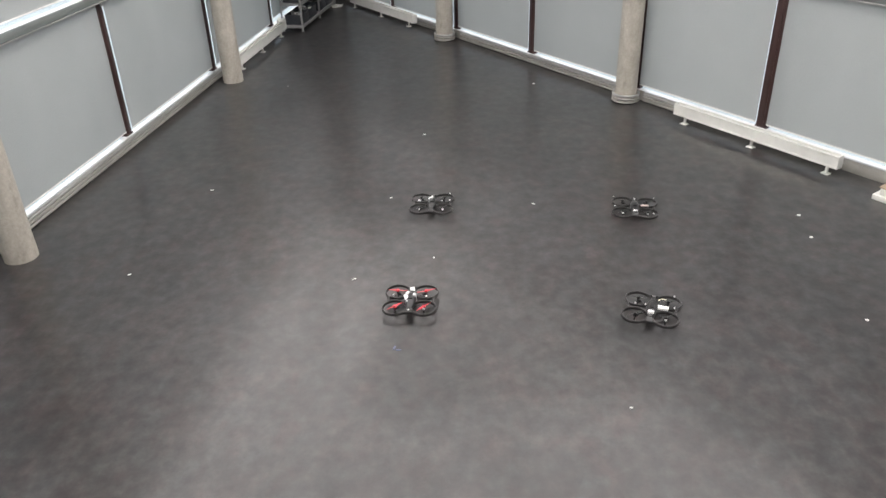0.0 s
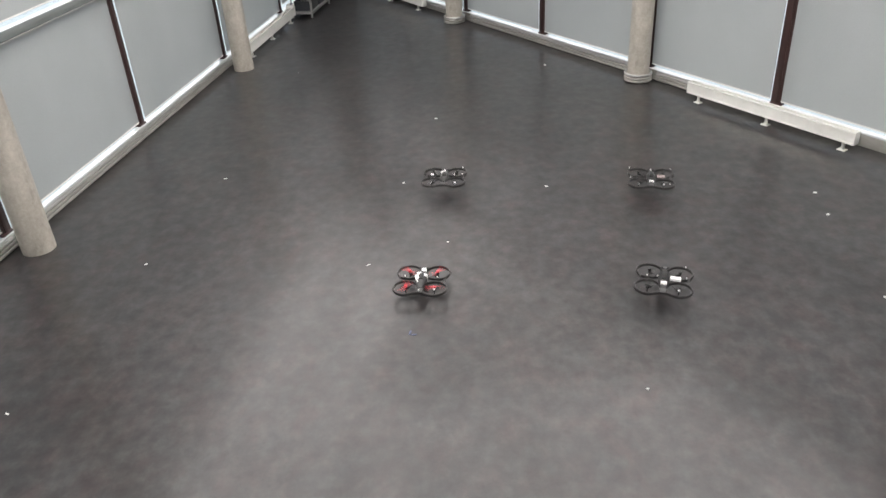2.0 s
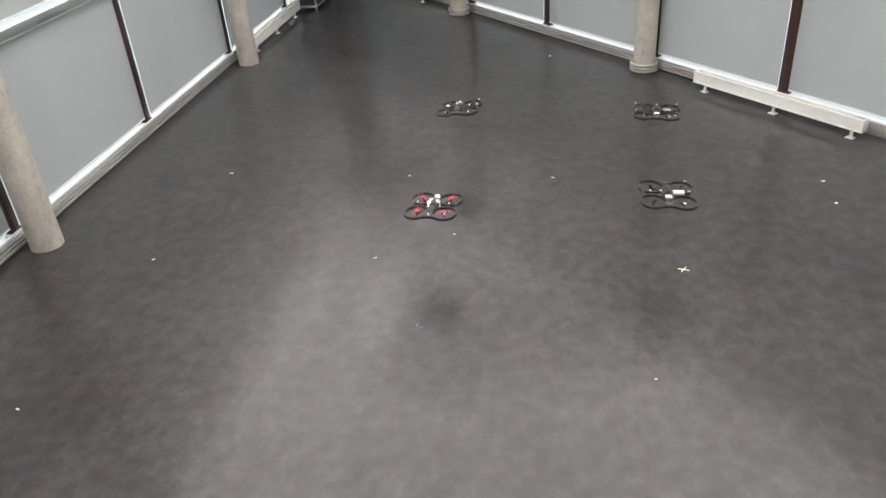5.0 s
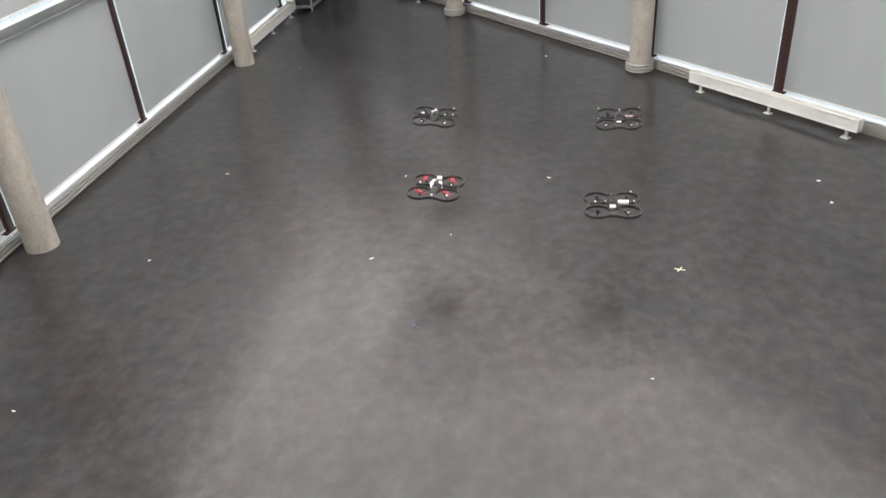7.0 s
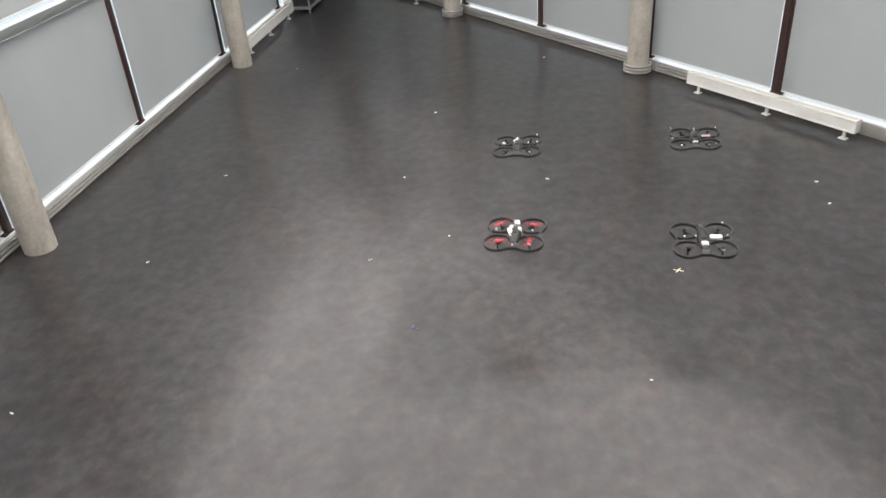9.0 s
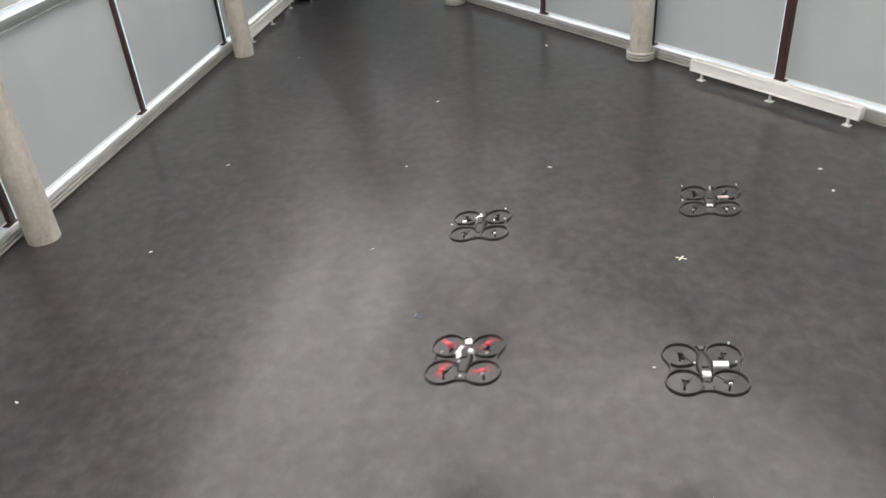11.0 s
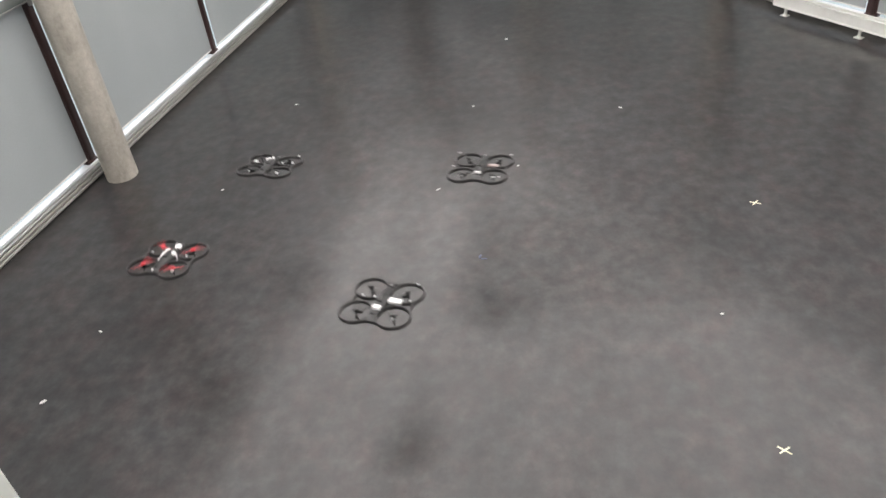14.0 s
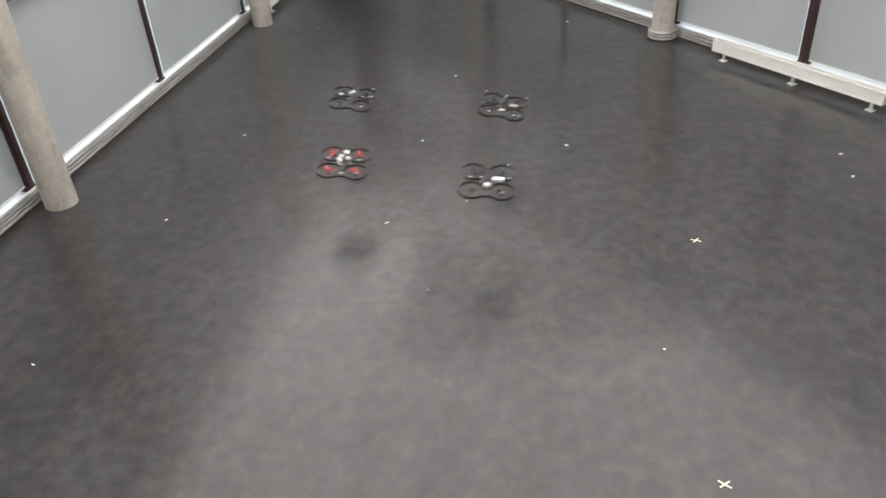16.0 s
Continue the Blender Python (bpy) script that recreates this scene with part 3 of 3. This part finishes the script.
def quadcopter(name_label, prop_mat):
    ob = thing("quadcopter", pose(0, 0, DOWN), name_label, "quadcopter", "quadcopters")
    for sx, sy in ((-1, 1), (1, 1), (-1, -1), (1, -1)):
        bm = bmesh.new()
        sweep(bm, [(sx * HUB + RING * math.cos(a), sy * HUB + RING * math.sin(a), 0) for a in [2 * math.pi * k / 44 for k in range(44)]], SECTION, True)
        part("guard_ring", bm, FOAM, ob)
    for turn in (0, 90, 180, 270):
        # the curved bridge that joins two guards: it leaves one ring and meets the other at a tangent
        bm = bmesh.new()
        tilt = radians(58)
        p0 = Vector((-HUB + RING * math.cos(tilt), -HUB - RING * math.sin(tilt), 0))
        d0 = Vector((math.sin(tilt), math.cos(tilt), 0))
        p3 = Vector((-p0.x, p0.y, 0))
        k = 0.055
        p1, p2 = p0 + d0 * k, p3 + Vector((-d0.x, d0.y, 0)) * k
        pts = []
        for i in range(13):
            s = i / 12
            p = p0 * (1 - s) ** 3 + p1 * 3 * s * (1 - s) ** 2 + p2 * 3 * s * s * (1 - s) + p3 * s ** 3
            pts.append((Matrix.Rotation(radians(turn), 3, "Z") @ p)[:])
        sweep(bm, pts, [(a * 0.98, b * 0.985) for a, b in SECTION])
        part("guard_bridge", bm, FOAM, ob)
    # fuselage: a tapered pod with a raised lid
    bm = bmesh.new()
    prof = [(-0.150, 0.026, 0.020), (-0.120, 0.036, 0.029), (-0.06, 0.049, 0.036), (0.0, 0.052, 0.039), (0.06, 0.048, 0.036), (0.115, 0.034, 0.030), (0.150, 0.020, 0.018)]
    last, seg = None, 14
    for y, w, hh in prof:
        ring = []
        for i in range(seg):
            a = 2 * math.pi * i / seg
            cx, sz = math.cos(a), math.sin(a)
            ring.append(bm.verts.new((w * math.copysign(abs(cx) ** 0.7, cx), y, 0.002 + hh * math.copysign(abs(sz) ** 0.75, sz))))
        if last:
            for i in range(seg):
                bm.faces.new((last[i], last[(i + 1) % seg], ring[(i + 1) % seg], ring[i]))
        else:
            bm.faces.new(ring[::-1])
        last = ring
    bm.faces.new(last)
    pod = part("fuselage", bm, CARBON, ob)
    bm = bmesh.new()
    box(bm, (0.042, 0.10, 0.010), (0, 0.01, 0.043), bevel=0.004)
    part("lid_latch", bm, BLACKP, pod)
    bm = bmesh.new()
    box(bm, (0.052, 0.085, 0.014), (0, -0.178, 0.008), bevel=0.004)
    part("nose_strap", bm, STRAP, pod, "dull grey nose strap")
    bm = bmesh.new()
    box(bm, (0.034, 0.07, 0.012), (0, 0.178, 0.008), bevel=0.004)
    part("tail_strap", bm, CARBON, pod)
    bm = bmesh.new()
    rod(bm, 0.010, 0.008, 0.012, pose(0, -0.152, 0.0, 90, 0, 0), 12)
    part("lens", bm, BLACKP, pod)
    for turn in (45, -45):
        bm = bmesh.new()
        rod(bm, 0.0045, 0.0045, 2 * HUB * 1.4142, pose(0, 0, -0.004, 0, 90, turn), 8)
        part("arm", bm, CARBON, ob)
    props, rest = [], [-4, 23, 45, 50]
    for sx, sy in ((-1, 1), (1, 1), (-1, -1), (1, -1)):
        bm = bmesh.new()
        rod(bm, 0.011, 0.009, 0.030, pose(sx * HUB, sy * HUB, 0.0), 12)
        box(bm, (0.024, 0.046, 0.020), (sx * (HUB - 0.012), sy * (HUB - 0.012), -0.008), (0, 0, -45 * sx * sy), 0.003)
        motor = part("motor", bm, BLACKP, ob)
        bm = bmesh.new()
        rod(bm, 0.008, 0.005, DOWN - 0.014, pose(sx * HUB, sy * HUB, -0.014 - (DOWN - 0.014) / 2), 8)
        rod(bm, 0.010, 0.009, 0.008, pose(sx * HUB, sy * HUB, -DOWN + 0.004), 10)
        part("landing_foot", bm, BLACKP, motor)
        bm = bmesh.new()
        rod(bm, 0.020, 0.014, 0.012, Matrix.Identity(4), 12)
        for s in (1, -1):
            stations = [(0.008, 0.009, 14), (0.022, 0.0105, 18), (0.042, 0.0085, 14), (0.066, 0.0055, 10), (0.088, 0.0035, 7), (0.096, 0.0015, 6)]
            rows = []
            for r, c, tw in stations:
                ca, sa = math.cos(radians(tw * sx * sy)), math.sin(radians(tw * sx * sy))
                rows.append([bm.verts.new((s * r, s * q * ca, q * sa + dz)) for q, dz in ((-c, 0.0), (0.0, 0.0016), (c, 0.0), (0.0, -0.0008))])
            for q, w in zip(rows, rows[1:]):
                for j in range(4):
                    bm.faces.new((q[j], q[(j + 1) % 4], w[(j + 1) % 4], w[j]))
            bm.faces.new(rows[0][::-1])
            bm.faces.new(rows[-1])
        prop = part("propeller", bm, prop_mat, ob, "red propeller" if prop_mat is REDP else "")
        prop.location = (sx * HUB, sy * HUB, 0.0195)
        props.append((prop, sx * HUB, sy * HUB, sx * sy, rest.pop(0)))
    return ob, props


def bead(ob, x, y, z, r=0.0095, mat=None):
    bm = bmesh.new()
    bmesh.ops.create_icosphere(bm, subdivisions=2, radius=r, matrix=pose(x, y, z))
    part("marker_bead", bm, mat or WHITE, ob, "small white marker bead")


def patch(ob, name, size, at, turn, mat, label, bevel=0.004):
    bm = bmesh.new()
    box(bm, size, at, turn, bevel)
    part(name, bm, mat, ob, label)


craft = {}
# red propellers, white tape wound round the pod
ob, props = quadcopter("black quadcopter with round foam guards, red propellers and white tape", REDP)
craft["red"] = (ob, props)
patch(ob, "tape_band", (0.104, 0.034, 0.085), (0.0, 0.045, 0.004), (0, 0, -24), WHITE, "white tape wound round the pod")
patch(ob, "tape_tab", (0.038, 0.080, 0.012), (-0.044, 0.004, 0.032), (0, -30, 18), WHITE, "white tape tab")
patch(ob, "tail_tape", (0.046, 0.044, 0.026), (0.004, 0.136, 0.026), (20, 0, 8), WHITE, "white tape on the tail")
for x, y, z in ((HUB + 0.002, -HUB - 0.016, 0.004), (0.0, -0.198, 0.024), (-HUB - 0.03, 0.035, 0.024), (HUB + 0.01, 0.03, 0.024), (-0.03, -0.07, 0.035)):
    bead(ob, x, y, z, 0.0125 if x > 0.1 and y < -0.1 else 0.009)
# crumpled tape pieces
ob, props = quadcopter("black quadcopter with round foam guards and crumpled clear tape", BLACKP)
craft["taped"] = (ob, props)
patch(ob, "tape_piece", (0.024, 0.048, 0.014), (-0.026, 0.050, 0.046), (0, 28, -35), WHITE, "crumpled white tape")
patch(ob, "tape_fold", (0.016, 0.040, 0.012), (-0.012, 0.012, 0.048), (18, -20, 15), GREYP, "crumpled greyish tape")
patch(ob, "tape_strip", (0.010, 0.060, 0.010), (-0.030, -0.035, 0.042), (6, 25, -8), GREYP, "crumpled greyish tape")
patch(ob, "tape_end", (0.018, 0.036, 0.014), (-0.002, 0.088, 0.046), (22, 15, 25), WHITE, "crumpled white tape")
patch(ob, "side_tag", (0.036, 0.024, 0.016), (-HUB - 0.01, 0.028, 0.026), (0, 0, -12), WHITE, "small white tag")
for x, y, z in ((HUB, -HUB - 0.016, 0.004), (-HUB, -HUB - 0.016, 0.004), (HUB + 0.06, 0.22, 0.026), (HUB + 0.07, 0.045, 0.026), (HUB - 0.02, 0.03, 0.026)):
    bead(ob, x, y, z, 0.0125 if x > 0.1 and y < -0.1 else 0.0085)
# white nose marker and a faded card
ob, props = quadcopter("black quadcopter with foam guards, white nose cap and faded tag", BLACKP)
craft["boxed"] = (ob, props)
patch(ob, "nose_cap", (0.054, 0.046, 0.040), (0, -0.116, 0.012), (-14, 0, 0), WHITE, "white nose cap", 0.008)
patch(ob, "card_tag", (0.086, 0.036, 0.018), (0.106, 0.006, 0.026), (0, 0, 0), PINK, "faded pinkish card tag")
for x, y, z in ((HUB, -HUB - 0.016, 0.004), (-HUB, -HUB - 0.016, 0.004), (-HUB - 0.10, 0.215, 0.026), (HUB + 0.085, 0.215, 0.026), (0, 0.19, 0.026), (-HUB - 0.09, -0.03, 0.026), (HUB + 0.06, -0.18, 0.026), (0.0, 0.13, 0.04)):
    bead(ob, x, y, z, 0.012 if abs(x) > 0.1 and y < -0.1 and abs(x) < 0.15 else 0.0065)
# white nose marker and a white tag box
ob, props = quadcopter("black quadcopter with foam guards, white nose cap and tag box", BLACKP)
craft["labelled"] = (ob, props)
patch(ob, "nose_cap", (0.056, 0.052, 0.044), (0.0, -0.094, 0.020), (-12, 0, 0), WHITE, "white nose cap", 0.008)
patch(ob, "tag_box", (0.094, 0.046, 0.024), (0.098, 0.000, 0.028), (0, 0, -2), WHITE, "white tag box")
patch(ob, "tail_cap", (0.034, 0.024, 0.014), (0.0, 0.170, 0.022), (0, 0, 0), GREYP, "pale grey tail cap")
for x, y, z in ((HUB, -HUB - 0.016, 0.004), (-0.058, 0.018, 0.028), (-HUB - 0.015, 0.020, 0.026), (HUB + 0.045, 0.22, 0.026), (HUB + 0.06, 0.03, 0.026)):
    bead(ob, x, y, z, 0.0125 if x > 0.1 and y < -0.1 else 0.008)


# ---- what moves ----
FLIGHTS = {
    'red': [
        (0, -0.286, 6.061, 0.061, 0.0, 0.0, -5.3), (1.7, -0.286, 6.061, 0.061, 0.0, 0.0, -5.3), (2, -0.317, 6.077, 0.100, -0.4, -0.0, -7.9),
        (2.5, -0.345, 6.089, 0.155, -0.9, -0.1, -12.3), (3, -0.379, 6.208, 0.255, -1.5, -0.2, -16.6), (3.5, -0.389, 6.339, 0.370, -1.8, -1.3, -15.6),
        (4, -0.359, 6.377, 0.500, -2.1, -2.3, -14.6), (4.2, -0.354, 6.325, 0.530, -1.6, -2.1, -14.6), (6.3, -0.013, 6.751, 0.680, 3.2, -0.6, -14.6),
        (6.5, -0.069, 6.761, 0.690, 3.7, -0.5, -14.6), (7, -0.166, 6.666, 0.693, 0.6, 2.4, -13.4), (7.5, -0.077, 6.523, 0.697, 1.0, 3.4, -13.3),
        (8, 0.140, 6.288, 0.700, 2.4, 3.0, -14.7), (8.5, 0.348, 6.029, 0.710, 3.9, 2.6, -16.0), (9, 0.506, 5.659, 0.720, 2.7, -1.4, -12.8),
        (9.2, 0.522, 5.481, 0.720, 2.3, -2.9, -11.6), (11.3, -0.178, 3.806, 0.700, -0.1, -5.0, -11.7), (11.5, -0.304, 3.719, 0.700, -0.3, -5.2, -11.7),
        (12, -0.743, 3.501, 0.700, -1.9, -5.8, -10.4), (12.5, -1.251, 3.466, 0.700, -3.5, -6.4, -9.0), (13, -1.880, 3.669, 0.700, -5.7, -4.2, -11.1),
        (13.5, -2.397, 4.052, 0.700, -7.8, -2.1, -13.2), (14, -2.742, 4.605, 0.725, -5.6, 0.5, -13.9), (14.5, -2.831, 5.206, 0.750, -4.1, 4.8, -12.0),
        (15, -2.579, 5.891, 0.750, -2.6, 9.2, -10.0), (15.5, -2.067, 6.549, 0.650, 4.5, 8.5, -6.2), (16, -1.256, 6.875, 0.530, 9.7, 5.2, -3.9),
    ],
    'taped': [
        (0, -0.070, 8.066, 0.061, 0.0, 0.0, -5.4), (1.7, -0.070, 8.066, 0.061, 0.0, 0.0, -5.4), (2, -0.068, 8.133, 0.165, -1.2, -0.2, -7.2),
        (2.5, -0.104, 8.195, 0.260, -3.0, -0.6, -10.3), (3, -0.136, 8.351, 0.440, -4.8, -0.9, -13.3), (3.5, -0.143, 8.575, 0.610, -3.9, 0.1, -12.1),
        (4, -0.155, 8.809, 0.700, -2.9, 1.1, -10.9), (4.2, -0.121, 8.807, 0.710, -2.9, 0.0, -11.5), (6.3, 0.271, 8.382, 0.670, -2.5, -10.8, -17.8),
        (6.5, 0.203, 8.371, 0.670, -2.5, -11.8, -18.5), (7, -0.164, 8.526, 0.670, 2.0, 5.9, -8.5), (7.5, -0.216, 8.471, 0.670, 1.8, 7.8, -6.7),
        (8, 0.098, 8.191, 0.670, -0.1, 3.1, -8.6), (8.5, 0.480, 7.822, 0.670, -2.0, -1.6, -10.5), (9, 0.721, 7.568, 0.670, 1.4, -2.2, -9.8),
        (9.2, 0.690, 7.479, 0.670, 2.7, -2.4, -9.5), (11.3, 0.173, 5.633, 0.670, -0.7, -4.7, -10.4), (11.5, 0.168, 5.606, 0.670, -1.0, -4.9, -10.5),
        (12, -0.106, 5.219, 0.670, -2.6, -5.6, -10.5), (12.5, -0.577, 5.073, 0.700, -4.2, -6.3, -10.6), (13, -1.182, 5.149, 0.730, -6.0, -4.4, -8.8),
        (13.5, -1.744, 5.467, 0.720, -7.7, -2.5, -7.0), (14, -2.282, 5.980, 0.710, -9.1, 2.8, -9.6), (14.5, -2.526, 6.597, 0.705, -8.2, 4.3, -9.1),
        (15, -2.456, 7.282, 0.700, -7.4, 5.8, -8.6), (15.5, -2.099, 8.027, 0.610, -1.8, 9.5, -7.3), (16, -1.339, 8.450, 0.550, 6.9, 7.7, -7.0),
    ],
    'boxed': [
        (0, 2.217, 7.786, 0.061, 0.0, 0.0, -10.9), (1.7, 2.217, 7.786, 0.061, 0.0, 0.0, -10.9), (2, 2.241, 7.816, 0.165, -0.6, 0.1, -11.7),
        (2.5, 2.256, 7.852, 0.260, -1.6, 0.2, -13.0), (3, 2.315, 7.951, 0.460, -2.6, 0.4, -14.2), (3.5, 2.358, 8.102, 0.650, -2.0, 0.2, -14.3),
        (4, 2.391, 8.218, 0.750, -1.5, -0.0, -14.4), (4.2, 2.414, 8.188, 0.760, -1.8, 0.2, -14.3), (6.3, 1.901, 8.029, 0.680, -5.3, 2.7, -12.9),
        (6.5, 1.904, 8.027, 0.681, -5.6, 2.9, -12.8), (7, 1.881, 8.067, 0.682, 4.7, -2.3, -13.1), (7.5, 1.749, 7.925, 0.684, 6.1, 4.4, -7.3),
        (8, 1.852, 7.669, 0.686, 1.0, 1.7, -11.2), (8.5, 2.254, 7.441, 0.688, -4.0, -0.9, -15.1), (9, 2.544, 7.412, 0.689, 1.8, -2.7, -12.9),
        (9.2, 2.526, 7.348, 0.690, 4.1, -3.4, -12.1), (11.3, 2.167, 5.615, 0.698, 2.4, -6.0, -18.2), (11.5, 2.204, 5.476, 0.698, 2.3, -6.2, -18.8),
        (12, 1.941, 4.989, 0.700, -0.5, -6.3, -16.6), (12.5, 1.461, 4.843, 0.740, -3.3, -6.3, -14.4), (13, 0.881, 5.013, 0.780, -2.8, -4.8, -12.6),
        (13.5, 0.258, 5.260, 0.790, -2.3, -3.3, -10.9), (14, -0.361, 5.627, 0.760, -3.1, 0.0, -11.9), (14.5, -0.712, 6.066, 0.720, -5.5, 2.0, -11.4),
        (15, -0.716, 6.639, 0.690, -7.9, 4.0, -10.8), (15.5, -0.408, 7.287, 0.660, -4.4, 11.3, -12.1), (16, 0.380, 7.858, 0.620, 5.7, 8.6, -11.7),
    ],
    'labelled': [
        (0, 1.895, 5.772, 0.061, 0.0, 0.0, -20.3), (1.7, 1.895, 5.772, 0.061, 0.0, 0.0, -20.3), (2, 1.862, 5.787, 0.155, -0.5, 0.4, -17.2),
        (2.5, 1.886, 5.826, 0.225, -1.1, 1.0, -12.0), (3, 1.963, 5.978, 0.390, -1.7, 1.6, -6.8), (3.5, 2.028, 6.130, 0.560, -1.6, 2.0, -6.8),
        (4, 2.040, 6.120, 0.700, -1.5, 2.4, -6.9), (4.2, 2.102, 6.123, 0.720, -0.8, 2.6, -7.0), (6.3, 1.428, 6.347, 0.660, 6.2, 4.3, -8.7),
        (6.5, 1.431, 6.353, 0.656, 6.9, 4.4, -8.9), (7, 1.421, 6.170, 0.648, -1.4, -0.4, -8.8), (7.5, 1.416, 6.069, 0.639, 0.0, 2.4, -10.0),
        (8, 1.541, 5.920, 0.630, 1.2, 2.0, -9.8), (8.5, 1.778, 5.678, 0.660, 2.4, 1.6, -9.6), (9, 2.021, 5.416, 0.690, 3.1, -1.4, -9.2),
        (9.2, 2.037, 5.342, 0.691, 3.3, -2.6, -9.1), (11.3, 1.450, 3.616, 0.702, -2.0, -3.1, -9.3), (11.5, 1.443, 3.598, 0.703, -2.5, -3.1, -9.3),
        (12, 1.161, 3.296, 0.705, -3.6, -4.7, -8.5), (12.5, 0.695, 3.200, 0.708, -4.7, -6.4, -7.7), (13, 0.046, 3.300, 0.710, -4.9, -4.1, -9.0),
        (13.5, -0.529, 3.548, 0.725, -5.0, -1.9, -10.3), (14, -0.994, 3.955, 0.740, -3.5, 1.0, -15.3), (14.5, -1.196, 4.297, 0.880, -2.1, 6.8, -9.1),
        (15, -1.163, 4.965, 0.870, -0.7, 12.6, -2.9), (15.5, -0.682, 5.626, 0.760, 1.2, 10.0, -1.5), (16, 0.143, 6.094, 0.680, 8.8, 4.3, -4.6),
    ],
}


def spin(prop, x, y, way, rest, start):
    """Turns a propeller: still at first, then run up to full speed."""
    rows, angle = [], float(rest)
    for i in range(0, 16 * FPS + 1):
        rows.append((i / FPS, pose(x, y, 0.0195, 0, 0, angle)))
        angle += way * 82.0 * min(1.0, max(0.0, (i / FPS - start) / 0.4))
    walk(prop, rows)


def motions():
    for key, rows in FLIGHTS.items():
        ob, props = craft[key]
        walk(ob, [(t, pose(x, y, z, tx, ty, yaw)) for t, x, y, z, tx, ty, yaw in rows])
        for prop, x, y, way, rest in props:
            spin(prop, x, y, way, rest, 0.6)


motions()
